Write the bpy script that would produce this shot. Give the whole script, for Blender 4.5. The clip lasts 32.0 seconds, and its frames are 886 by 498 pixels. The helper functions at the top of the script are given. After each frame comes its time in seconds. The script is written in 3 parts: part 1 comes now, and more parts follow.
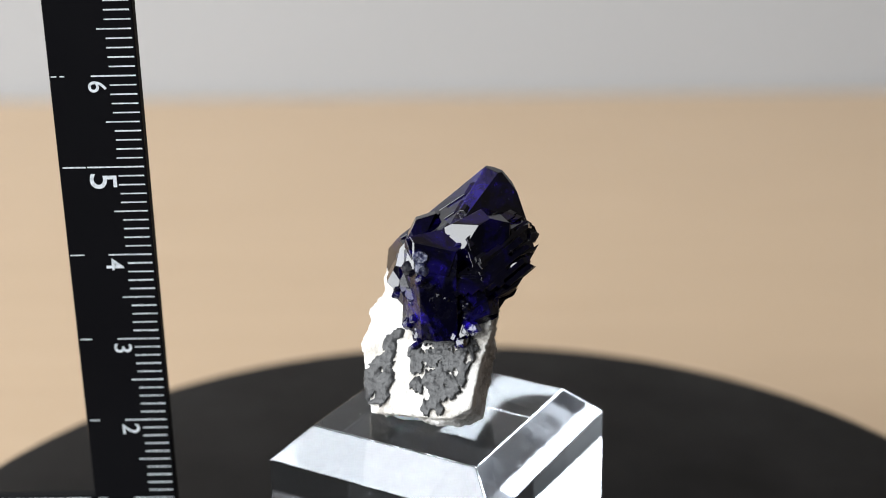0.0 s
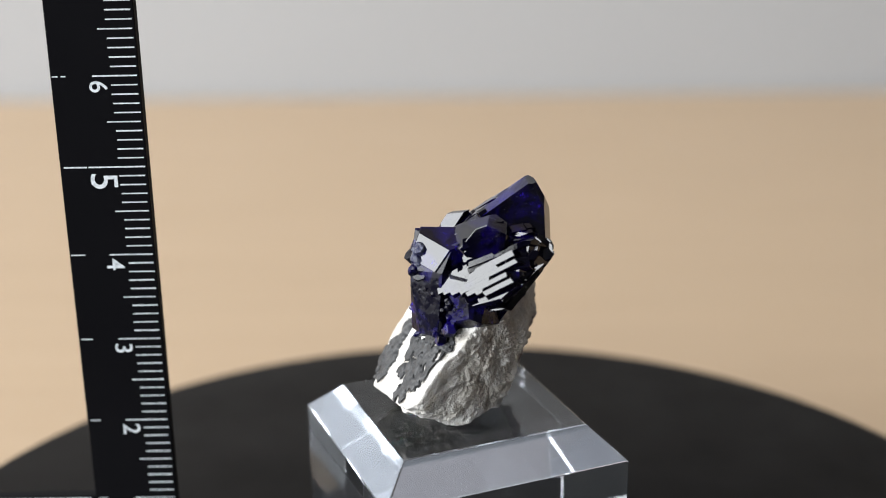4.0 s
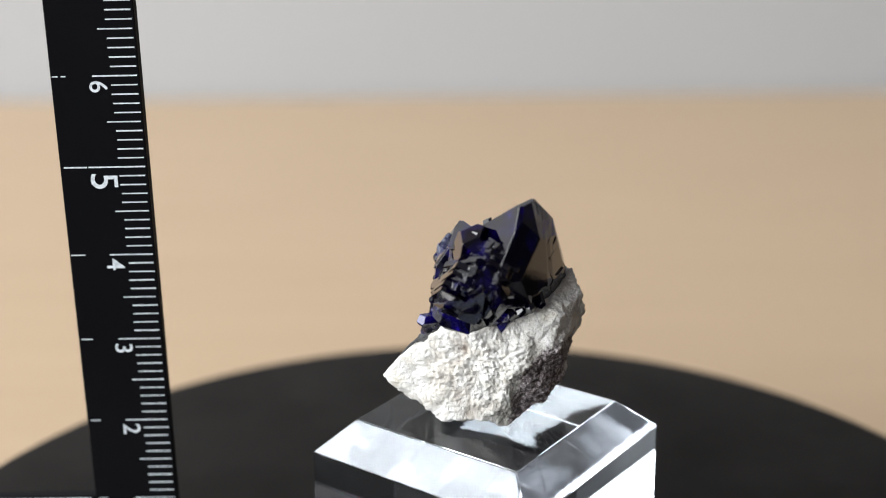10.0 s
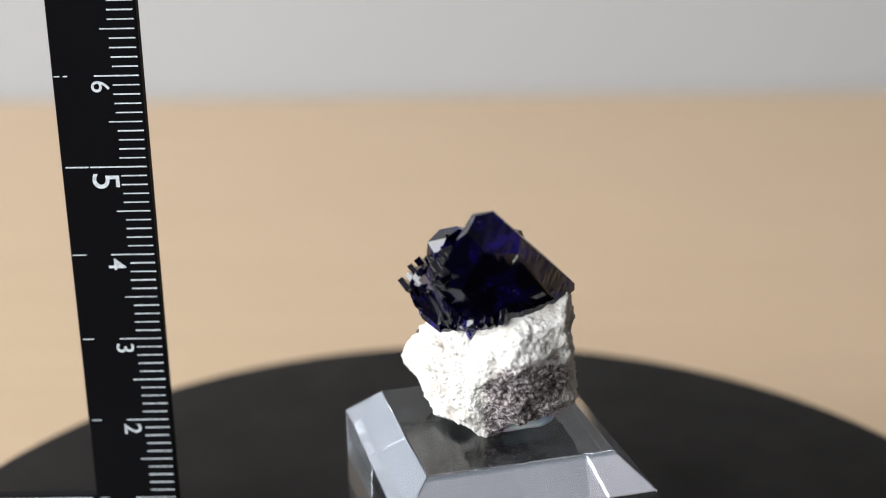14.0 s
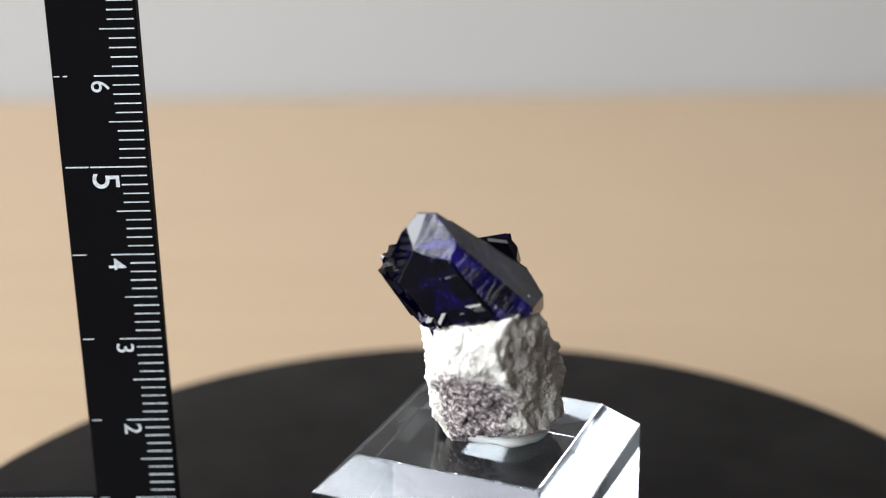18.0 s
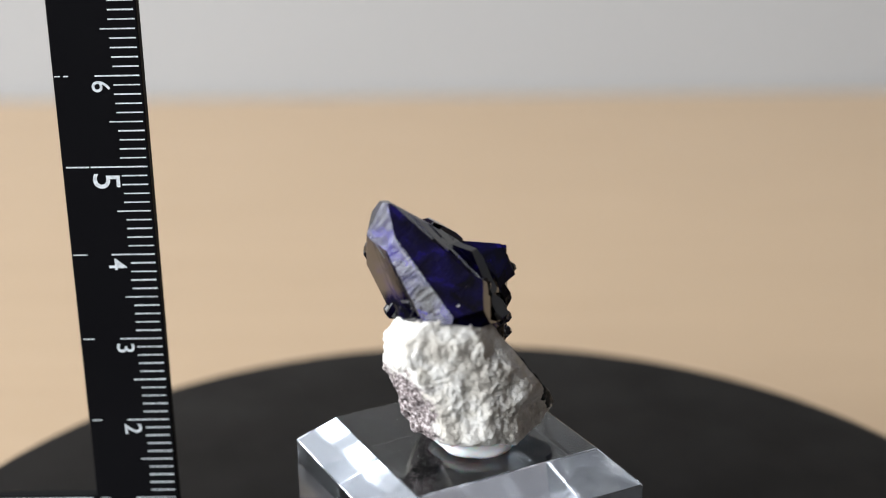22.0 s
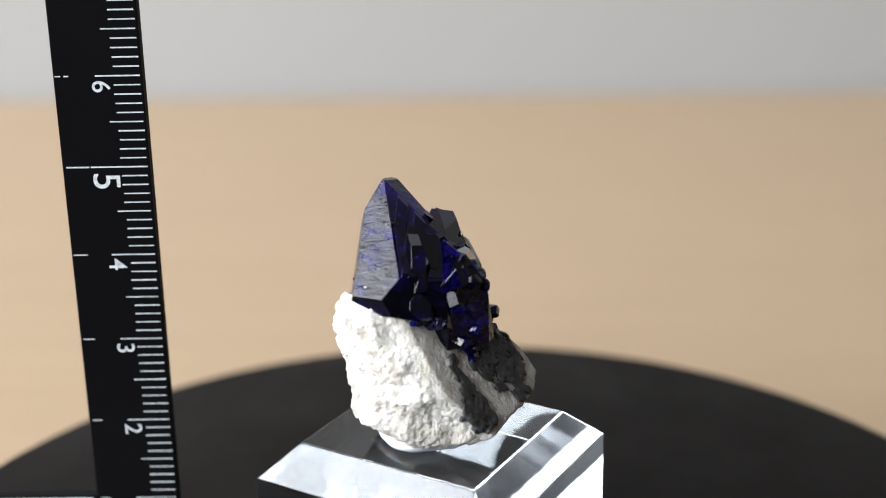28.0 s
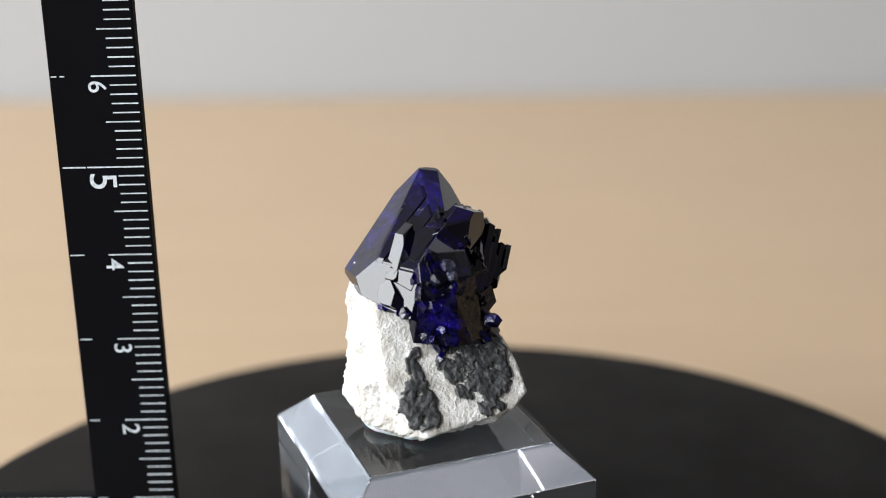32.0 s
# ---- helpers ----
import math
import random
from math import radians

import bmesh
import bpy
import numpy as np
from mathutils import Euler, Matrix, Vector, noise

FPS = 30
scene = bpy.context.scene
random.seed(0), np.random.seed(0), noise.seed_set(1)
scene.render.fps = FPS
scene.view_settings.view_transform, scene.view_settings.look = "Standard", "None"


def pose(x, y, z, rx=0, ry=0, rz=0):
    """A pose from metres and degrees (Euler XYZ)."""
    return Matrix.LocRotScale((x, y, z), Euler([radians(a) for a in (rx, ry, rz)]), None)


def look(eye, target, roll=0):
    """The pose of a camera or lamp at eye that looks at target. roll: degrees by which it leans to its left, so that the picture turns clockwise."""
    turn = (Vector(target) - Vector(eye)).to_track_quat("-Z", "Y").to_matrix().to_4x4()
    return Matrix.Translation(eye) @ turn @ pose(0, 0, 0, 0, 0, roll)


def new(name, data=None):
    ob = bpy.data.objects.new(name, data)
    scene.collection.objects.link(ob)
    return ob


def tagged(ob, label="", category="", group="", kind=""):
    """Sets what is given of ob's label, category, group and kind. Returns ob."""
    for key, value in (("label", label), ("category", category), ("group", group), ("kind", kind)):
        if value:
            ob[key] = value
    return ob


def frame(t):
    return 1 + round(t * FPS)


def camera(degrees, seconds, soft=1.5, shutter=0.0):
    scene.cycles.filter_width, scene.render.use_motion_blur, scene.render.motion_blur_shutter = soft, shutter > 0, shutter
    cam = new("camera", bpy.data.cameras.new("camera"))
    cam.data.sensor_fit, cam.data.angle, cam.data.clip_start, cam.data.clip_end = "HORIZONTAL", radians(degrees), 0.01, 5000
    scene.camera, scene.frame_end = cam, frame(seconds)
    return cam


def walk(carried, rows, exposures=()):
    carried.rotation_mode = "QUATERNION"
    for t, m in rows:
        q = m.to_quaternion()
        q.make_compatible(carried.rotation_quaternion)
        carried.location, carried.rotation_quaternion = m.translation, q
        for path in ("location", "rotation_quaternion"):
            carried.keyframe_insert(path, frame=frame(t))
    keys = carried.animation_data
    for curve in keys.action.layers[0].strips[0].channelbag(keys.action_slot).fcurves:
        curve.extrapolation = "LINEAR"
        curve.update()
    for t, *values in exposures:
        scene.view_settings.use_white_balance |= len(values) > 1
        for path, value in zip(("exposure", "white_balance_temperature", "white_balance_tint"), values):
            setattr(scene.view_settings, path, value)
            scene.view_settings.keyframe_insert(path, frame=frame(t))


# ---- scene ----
CM = 0.01
MM = 0.001
DISC_TOP = 0.025          # height of the turntable's top above the table
TURN_RATE = -9.678        # degrees a second
SECONDS = 32.0

# ---- camera ----
EYE = Vector((0.0, -0.1396, DISC_TOP + 0.0912))
YAW, PITCH, ROLL = radians(0.68), radians(-19.577), -0.813
AHEAD = Vector((-math.sin(YAW) * math.cos(PITCH), math.cos(YAW) * math.cos(PITCH), math.sin(PITCH)))
cam = camera(35.14, SECONDS, 1.0)
cam.data.dof.use_dof = True
cam.data.dof.focus_distance = 0.150
cam.data.dof.aperture_fstop = 14
scene.cycles.max_bounces, scene.cycles.transmission_bounces, scene.cycles.glossy_bounces = 24, 24, 24      # the block passes light on many times
STILL = look(EYE, EYE + AHEAD, ROLL)
walk(cam, [(0.0, STILL), (SECONDS, STILL)], [(0.0, 0.0), (SECONDS, 0.0)])

# ---- light: an overcast sky, and the daylight of one window ----
world = bpy.data.worlds.new("daylight")
scene.world = world
world.use_nodes = True
sky = world.node_tree.nodes.new("ShaderNodeTexSky")
sky.sky_type, sky.sun_disc, sky.sun_elevation, sky.sun_rotation = "NISHITA", False, radians(40), radians(100)
world.node_tree.links.new(sky.outputs["Color"], world.node_tree.nodes["Background"].inputs["Color"])
world.node_tree.nodes["Background"].inputs["Strength"].default_value = 0.1

WINDOW_W, WINDOW_H, WINDOW_Z = 1.60, 1.16, 0.66
WINDOW_AT = pose(0, 0, 0, 0, 0, -157) @ pose(0.90, 0.05, WINDOW_Z)     # the window wall stands across this bearing from the table
window_light = bpy.data.lights.new("window_light", "AREA")
window_light.shape, window_light.size, window_light.size_y = "RECTANGLE", WINDOW_W - 0.07, WINDOW_H - 0.07
window_light.energy, window_light.color = 51.5, (0.95, 0.98, 1.0)
lamp = new("window_light", window_light)
lamp.matrix_world = WINDOW_AT @ pose(0.06, 0, 0, 0, 90, 0) @ pose(0, 0, 0, 0, 0, 90)


# ---- materials ----
def material(name, colour, rough=0.5, metal=0.0, **more):
    m = bpy.data.materials.new(name)
    m.use_nodes = True
    b = m.node_tree.nodes["Principled BSDF"]
    b.inputs["Base Color"].default_value = (*colour, 1)
    b.inputs["Roughness"].default_value, b.inputs["Metallic"].default_value = rough, metal
    for k, v in more.items():
        b.inputs[k.replace("_", " ")].default_value = v
    return m


class Nodes:
    """Short hand for one material's node tree."""

    def __init__(self, m):
        self.tree = m.node_tree
        self.bsdf = m.node_tree.nodes["Principled BSDF"]
        self.coords = self.tree.nodes.new("ShaderNodeTexCoord").outputs["Object"]

    def link(self, a, b):
        self.tree.links.new(a, b)

    def scaled(self, scale, turn=(0, 0, 0)):
        n = self.tree.nodes.new("ShaderNodeMapping")
        n.inputs["Scale"].default_value = scale
        n.inputs["Rotation"].default_value = [radians(a) for a in turn]
        self.link(self.coords, n.inputs["Vector"])
        return n.outputs["Vector"]

    def along(self, axis, across, lengthwise):
        """Coordinates that run at one pace along an axis and at another across it."""
        dot, back, slow, both = [self.tree.nodes.new("ShaderNodeVectorMath") for _ in range(4)]
        dot.operation, back.operation, slow.operation, both.operation = "DOT_PRODUCT", "SCALE", "SCALE", "ADD"
        dot.inputs[1].default_value, back.inputs[0].default_value = axis, Vector(axis) * (lengthwise - across)
        slow.inputs["Scale"].default_value = across
        self.link(self.coords, dot.inputs[0])
        self.link(dot.outputs["Value"], back.inputs["Scale"])
        self.link(self.coords, slow.inputs[0])
        self.link(back.outputs[0], both.inputs[0])
        self.link(slow.outputs[0], both.inputs[1])
        return both.outputs[0]

    def noise(self, scale, detail=4.0, rough=0.55, vector=None, distort=0.0):
        n = self.tree.nodes.new("ShaderNodeTexNoise")
        n.inputs["Scale"].default_value, n.inputs["Detail"].default_value = scale, detail
        n.inputs["Roughness"].default_value, n.inputs["Distortion"].default_value = rough, distort
        self.link(vector or self.coords, n.inputs["Vector"])
        return n.outputs["Fac"]

    def cells(self, scale, vector=None, feature="F1"):
        n = self.tree.nodes.new("ShaderNodeTexVoronoi")
        n.inputs["Scale"].default_value, n.feature = scale, feature
        self.link(vector or self.coords, n.inputs["Vector"])
        return n.outputs["Distance"]

    def ramp(self, fac, *stops):
        n = self.tree.nodes.new("ShaderNodeValToRGB")
        e = n.color_ramp.elements
        while len(e) < len(stops):
            e.new(0.5)
        for q, (p, c) in zip(e, stops):
            q.position, q.color = p, (c, c, c, 1) if isinstance(c, (int, float)) else (*c, 1)
        self.link(fac, n.inputs["Fac"])
        return n.outputs["Color"]

    def mix(self, fac, a, b, how="MIX"):
        n = self.tree.nodes.new("ShaderNodeMix")
        n.data_type, n.blend_type = "RGBA", how
        for socket, value in ((n.inputs["Factor"], fac), (n.inputs[6], a), (n.inputs[7], b)):
            if isinstance(value, bpy.types.NodeSocket):
                self.link(value, socket)
            elif isinstance(value, (int, float)):
                socket.default_value = value if socket.name == "Factor" else (value, value, value, 1)
            else:
                socket.default_value = (*value, 1)
        return n.outputs[2]

    def maths(self, how, a, b=0.0):
        n = self.tree.nodes.new("ShaderNodeMath")
        n.operation = how
        for socket, value in zip(n.inputs, (a, b)):
            if isinstance(value, bpy.types.NodeSocket):
                self.link(value, socket)
            else:
                socket.default_value = value
        return n.outputs[0]

    def axis(self, name):
        n = self.tree.nodes.new("ShaderNodeSeparateXYZ")
        self.link(self.coords, n.inputs[0])
        return n.outputs[name]

    def attribute(self, name):
        n = self.tree.nodes.new("ShaderNodeAttribute")
        n.attribute_name = name
        return n.outputs["Fac"]

    def bump(self, height, strength, distance, after=None):
        n = self.tree.nodes.new("ShaderNodeBump")
        n.inputs["Strength"].default_value, n.inputs["Distance"].default_value = strength, distance
        self.link(height, n.inputs["Height"])
        if after:
            self.link(after, n.inputs["Normal"])
        return n.outputs["Normal"]

    def colour(self, socket):
        self.link(socket, self.bsdf.inputs["Base Color"])

    def rough(self, socket):
        self.link(socket, self.bsdf.inputs["Roughness"])

    def normal(self, socket):
        self.link(socket, self.bsdf.inputs["Normal"])


def wood_material():
    m = material("light_oak", (0.5, 0.36, 0.23), 0.42)
    n = Nodes(m)
    grain = n.noise(22, 6, 0.6, n.scaled((0.35, 5.0, 5.0)), 0.6)
    fine = n.noise(160, 3, 0.6, n.scaled((0.12, 4.0, 4.0)))
    tone = n.ramp(grain, (0.25, (0.458, 0.328, 0.210)), (0.5, (0.478, 0.347, 0.225)), (0.75, (0.504, 0.365, 0.238)))
    n.colour(n.mix(n.maths("MULTIPLY", fine, 0.12), tone, (0.38, 0.27, 0.165)))
    n.rough(n.ramp(fine, (0.3, 0.38), (0.7, 0.55)))
    n.normal(n.bump(fine, 0.12, 0.0004))
    return m


def wall_material(name, base):
    m = material(name, base, 0.85)
    n = Nodes(m)
    cloud = n.noise(3.0, 3)
    n.colour(n.mix(n.ramp(cloud, (0.35, 0.0), (0.7, 0.35)), base, [c * 0.93 for c in base]))
    n.normal(n.bump(n.noise(260, 2), 0.15, 0.0006))
    return m


def turntable_material():
    m = material("matte_black_plastic", (0.014, 0.013, 0.012), 0.42, IOR=1.18)
    n = Nodes(m)
    dust = n.noise(900, 2, 0.5)
    n.colour(n.mix(n.ramp(dust, (0.66, 0.0), (0.78, 0.4)), (0.0072, 0.0062, 0.0055), (0.022, 0.020, 0.018)))
    n.rough(n.ramp(n.noise(60, 4), (0.3, 0.48), (0.7, 0.62)))
    n.normal(n.bump(n.noise(2500, 2), 0.12, 0.0001))
    return m


def ruler_material():
    m = material("black_acrylic", (0.006, 0.006, 0.007), 0.1, IOR=1.24)
    n = Nodes(m)
    scratch = n.noise(500, 5, 0.7, n.scaled((1.0, 1.0, 0.14), (0, 18, 0)))
    n.colour(n.mix(n.ramp(scratch, (0.68, 0.0), (0.80, 0.5)), (0.005, 0.005, 0.006), (0.035, 0.036, 0.04)))
    n.rough(n.ramp(n.noise(90, 4), (0.3, 0.08), (0.75, 0.22)))
    return m


def ink_material():
    m = material("white_ink", (0.72, 0.73, 0.75), 0.55)
    n = Nodes(m)
    n.colour(n.mix(n.ramp(n.noise(1800, 3), (0.35, 0.55), (0.55, 0.0)), (0.62, 0.66, 0.70), (0.30, 0.33, 0.36)))
    return m


def acrylic_material(name, low, high):
    m = material(name, (0.86, 0.93, 1.0), 0.0, IOR=1.49, Transmission_Weight=1.0)
    n = Nodes(m)
    scuff = n.noise(420, 6, 0.75, n.scaled((1, 0.25, 1), (0, 0, 25)))
    n.rough(n.ramp(scuff, (0.60, low), (0.80, high)))
    n.normal(n.bump(n.noise(700, 3), 0.02, 0.0002))
    return m


def rock_material():
    m = material("white_clay_rock", (0.78, 0.75, 0.70), 0.92)
    n = Nodes(m)
    cloud, grit, pits = n.noise(260, 6, 0.6), n.noise(1500, 5, 0.65), n.noise(3200, 3, 0.6)
    white = n.ramp(cloud, (0.32, (0.40, 0.37, 0.335)), (0.44, (0.61, 0.58, 0.53)), (0.56, (0.75, 0.735, 0.71)), (0.70, (0.67, 0.63, 0.55)))
    white = n.mix(n.ramp(grit, (0.30, 0.45), (0.40, 0.0)), white, (0.33, 0.29, 0.26))
    white = n.mix(n.ramp(pits, (0.30, 0.4), (0.38, 0.0)), white, (0.30, 0.27, 0.25))
    druse = n.ramp(n.noise(2100, 4, 0.75), (0.38, (0.035, 0.027, 0.028)), (0.48, (0.15, 0.12, 0.122)), (0.57, (0.40, 0.35, 0.355)), (0.66, (0.76, 0.72, 0.73)))
    edge = n.maths("ADD", n.attribute("druse"), n.maths("MULTIPLY", n.maths("SUBTRACT", n.noise(520, 5, 0.65), 0.5), 1.5))
    tone = n.mix(n.ramp(edge, (0.42, 0.0), (0.62, 1.0)), white, druse)
    # brown colour that stands in for the shade on one flank
    shade_edge = n.maths("ADD", n.attribute("flank_shade"), n.maths("MULTIPLY", n.maths("SUBTRACT", n.noise(330, 4), 0.5), 1.2))
    n.colour(n.mix(n.ramp(shade_edge, (0.45, 0.0), (0.75, 0.9)), tone, n.ramp(grit, (0.35, (0.19, 0.145, 0.115)), (0.65, (0.50, 0.435, 0.375)))))
    first = n.bump(grit, 0.6, 0.0005)
    n.normal(n.bump(pits, 0.8, 0.0003, first))
    return m


def crust_material():
    m = material("grey_crust", (0.04, 0.04, 0.042), 0.5)
    n = Nodes(m)
    a, b = n.noise(900, 5, 0.65), n.cells(1700)
    n.colour(n.ramp(a, (0.3, (0.018, 0.018, 0.019)), (0.55, (0.042, 0.043, 0.045)), (0.75, (0.085, 0.085, 0.086))))
    n.normal(n.bump(a, 0.7, 0.0004, n.bump(b, 0.5, 0.0003)))
    return m


def azurite_material(name, glow, rough, striae, turn, clear=0.16, low=0.47, sparkle=0.0):
    """Near-black glossy blue with clear blue flaws inside and growth lines on the faces."""
    m = material(name, glow, rough, IOR=1.64)
    n = Nodes(m)
    cloud, flaw = n.noise(330, 5, 0.65, None, 0.8), n.noise(1500, 4, 0.7, n.scaled((1, 1, 0.45), turn))
    dark = [c * 0.012 for c in glow]
    inner = n.mix(n.ramp(cloud, (low, 0.0), (low + 0.21, 1.0)), dark, [c * clear for c in glow])
    tone = n.mix(n.maths("MULTIPLY", n.ramp(flaw, (0.58, 0.0), (0.68, 0.9)), n.ramp(cloud, (0.50, 0.0), (0.66, 1.0))), inner, glow)
    tone = n.mix(n.ramp(n.noise(4600, 2, 0.5), (0.74, 0.0), (0.78, 0.6)), tone, (0.22, 0.22, 0.26))     # dust
    n.colour(tone)
    n.rough(n.ramp(n.noise(700, 4), (0.45, rough), (0.8, rough * 2.5 + 0.03)))
    lines = n.noise(420, 5, 0.72, n.scaled((1, 1, 0.16), turn))
    steps = n.noise(260, 3, 0.6, None, 1.5)
    under = n.bump(steps, striae * 0.8, 0.0005)
    if sparkle:
        under = n.bump(n.cells(1500), sparkle, 0.0004, under)
    n.normal(n.bump(lines, striae, 0.0004, under))
    return m


def wavy_azurite(name, axis, fine, deep, glow):
    """A face that grew in fine wavy lines across the crystal, with small shards near its end."""
    m = material(name, glow, 0.1, IOR=1.64)
    n = Nodes(m)
    cloud = n.noise(300, 4, 0.6, None, 0.6)
    n.colour(n.ramp(cloud, (0.36, [c * 0.03 for c in glow]), (0.52, [c * 0.3 for c in glow]), (0.68, glow)))
    n.rough(n.ramp(n.noise(900, 3), (0.4, 0.06), (0.7, 0.22)))
    swell = n.bump(n.noise(170, 2, 0.5), deep * 1.1, 0.0011)
    lines = n.noise(1.0, 5, 0.62, n.along(axis, fine * 0.22, fine), 1.1)
    under = n.bump(lines, deep, 0.0005, swell)
    shards = n.cells(1.0, n.along(axis, 700, 1150))
    n.normal(n.bump(shards, deep * 0.35, 0.0004, under))
    return m


def drusy_material():
    m = material("grey_blue_druse", (0.10, 0.11, 0.16), 0.3, IOR=1.5)
    n = Nodes(m)
    a = n.noise(1600, 5, 0.7)
    n.colour(n.ramp(a, (0.38, (0.006, 0.006, 0.04)), (0.52, (0.04, 0.045, 0.08)), (0.68, (0.17, 0.18, 0.23))))
    n.normal(n.bump(n.cells(1500), 0.8, 0.0004, n.bump(a, 0.6, 0.0004)))
    return m


def putty_material():
    m = material("pale_putty", (0.62, 0.64, 0.67), 0.35, Subsurface_Weight=0.5, Subsurface_Scale=0.002)
    n = Nodes(m)
    n.normal(n.bump(n.noise(500, 3), 0.3, 0.0004))
    return m


WOOD, WALL, CEILING = wood_material(), wall_material("light_grey_paint", (0.36, 0.36, 0.365)), wall_material("ceiling_paint", (0.19, 0.182, 0.198))
GREY_WALL = wall_material("grey_paint", (0.13, 0.13, 0.135))
UMBER_WALL = wall_material("umber_paint", (0.055, 0.047, 0.046))
TAUPE_WALL = wall_material("taupe_paint", (0.14, 0.115, 0.11))
DARK_WALL = wall_material("charcoal_paint", (0.05, 0.05, 0.052))
BLACK, RULER_BLACK, INK, ACRYLIC = turntable_material(), ruler_material(), ink_material(), acrylic_material("clear_acrylic", 0.012, 0.20)
# bevels are clear too; a pale diffuse share stands in for light trapped inside
PALED_BEVEL = acrylic_material("paled_bevel_acrylic", 0.06, 0.20)
PALED_BEVEL.node_tree.nodes["Principled BSDF"].inputs["Transmission Weight"].default_value = 0.82
PALED_BEVEL.node_tree.nodes["Principled BSDF"].inputs["Base Color"].default_value = (0.80, 0.88, 1.0, 1)
ROCK, CRUST, PUTTY = rock_material(), crust_material(), putty_material()
AZURITE = azurite_material("azurite", (0.014, 0.005, 0.18), 0.03, 0.022, (20, 50, 0))
AZURITE_ROUGH = azurite_material("azurite_striated", (0.022, 0.010, 0.36), 0.2, 0.2, (70, 10, 30), 0.20, 0.47, 0.08)
AZURITE_ROUGH.node_tree.nodes["Principled BSDF"].inputs["IOR"].default_value = 1.36
AZURITE_CLEAR = azurite_material("azurite_clear", (0.020, 0.008, 0.32), 0.03, 0.03, (40, 20, 10), 0.16, 0.45)
AZURITE_SMALL = azurite_material("azurite_bright", (0.022, 0.010, 0.40), 0.1, 0.3, (10, 30, 60), 0.25, 0.44, 0.2)
AZURITE_WAVY = wavy_azurite("azurite_wavy", Vector((0.757, -0.08, 0.648)).normalized(), 1500, 0.5, (0.012, 0.006, 0.16))
AZURITE_RIBBED = wavy_azurite("azurite_ribbed", Vector((0.812, 0.011, 0.583)).normalized(), 2600, 0.24, (0.009, 0.005, 0.10))
DRUSY = drusy_material()
DUST = material("pale_dust", (0.6, 0.6, 0.6), 0.9)
FRAME_PAINT = material("window_white", (0.8, 0.8, 0.8), 0.4)


# ---- mesh helpers ----
def part(name, bm, mat, parent=None, label="", smooth=False):
    me = bpy.data.meshes.new(name)
    bm.to_mesh(me)
    bm.free()
    me.materials.append(mat)
    if smooth:
        me.shade_smooth()
    ob = new(name, me)
    ob.parent = parent
    if label:
        tagged(ob, label)
    return ob


def box(size, at=(0, 0, 0), bevel=0.0, segments=2):
    bm = bmesh.new()
    bmesh.ops.create_cube(bm, size=1)
    bmesh.ops.scale(bm, vec=size, verts=bm.verts)
    bmesh.ops.translate(bm, vec=at, verts=bm.verts)
    if bevel:
        bmesh.ops.bevel(bm, geom=bm.edges[:], offset=bevel, segments=segments, profile=0.5, affect="EDGES")
    return bm


def lathe(profile, n=96):
    bm = bmesh.new()
    rings = []
    for r, z in profile:
        rings.append([bm.verts.new((r * math.cos(2 * math.pi * i / n), r * math.sin(2 * math.pi * i / n), z)) for i in range(n)] if r > 1e-9 else [bm.verts.new((0, 0, z))])
    for a, b in zip(rings, rings[1:]):
        for i in range(n):
            j = (i + 1) % n
            q = [a[i % len(a)], a[j % len(a)], b[j % len(b)], b[i % len(b)]]
            bm.faces.new(list(dict.fromkeys(q)))
    bmesh.ops.recalc_face_normals(bm, faces=bm.faces)
    return bm


def direction(azimuth, elevation):
    a, e = radians(azimuth), radians(elevation)
    return Vector((math.cos(e) * math.cos(a), math.cos(e) * math.sin(a), math.sin(e)))


def cut_solid(centre, planes, size=0.05, bevel=0.00004):
    """A solid bounded by planes (normal, distance from centre), as a crystal is by its faces."""
    bm = bmesh.new()
    bmesh.ops.create_cube(bm, size=size)
    for normal, far in planes:
        cut = bmesh.ops.bisect_plane(bm, geom=bm.verts[:] + bm.edges[:] + bm.faces[:], dist=1e-7, plane_co=normal * far, plane_no=normal, clear_outer=True)
        edges = [e for e in cut["geom_cut"] if isinstance(e, bmesh.types.BMEdge)]
        if len(edges) > 2:
            bmesh.ops.contextual_create(bm, geom=edges)
    bmesh.ops.remove_doubles(bm, verts=bm.verts, dist=1e-6)
    if bevel:
        bmesh.ops.bevel(bm, geom=bm.edges[:], offset=bevel, segments=1, profile=0.5, affect="EDGES", clamp_overlap=True)
    bmesh.ops.translate(bm, vec=centre, verts=bm.verts)
    bmesh.ops.recalc_face_normals(bm, faces=bm.faces)
    return bm


def faces_of(*rows):
    return [(direction(a, e), d * MM) for a, e, d in rows]


# ---- the room ----
def wall(name, size, at, mat=WALL, words="plain light grey painted wall of the room"):
    return tagged(part(name, box(size, at), mat), words, "wall", kind="structure")


# only the lower back wall shows; the rest is added, toned for reflections and fill
ROOM_Y0, ROOM_Y1, RIGHT_X, FLOOR_Z, CEIL_Z = -1.25, 0.354, 1.1, -0.74, 1.6
LEFT_X, BAND_Z = -1.5, 0.50
MID_Y, LONG_Y = (ROOM_Y0 + ROOM_Y1) / 2, ROOM_Y1 - ROOM_Y0
tagged(part("floor", box((RIGHT_X - LEFT_X + 0.4, LONG_Y + 0.4, 0.1), ((RIGHT_X + LEFT_X) / 2, MID_Y, FLOOR_Z - 0.05)), DARK_WALL), "plain dark floor of the room", "floor", kind="structure")
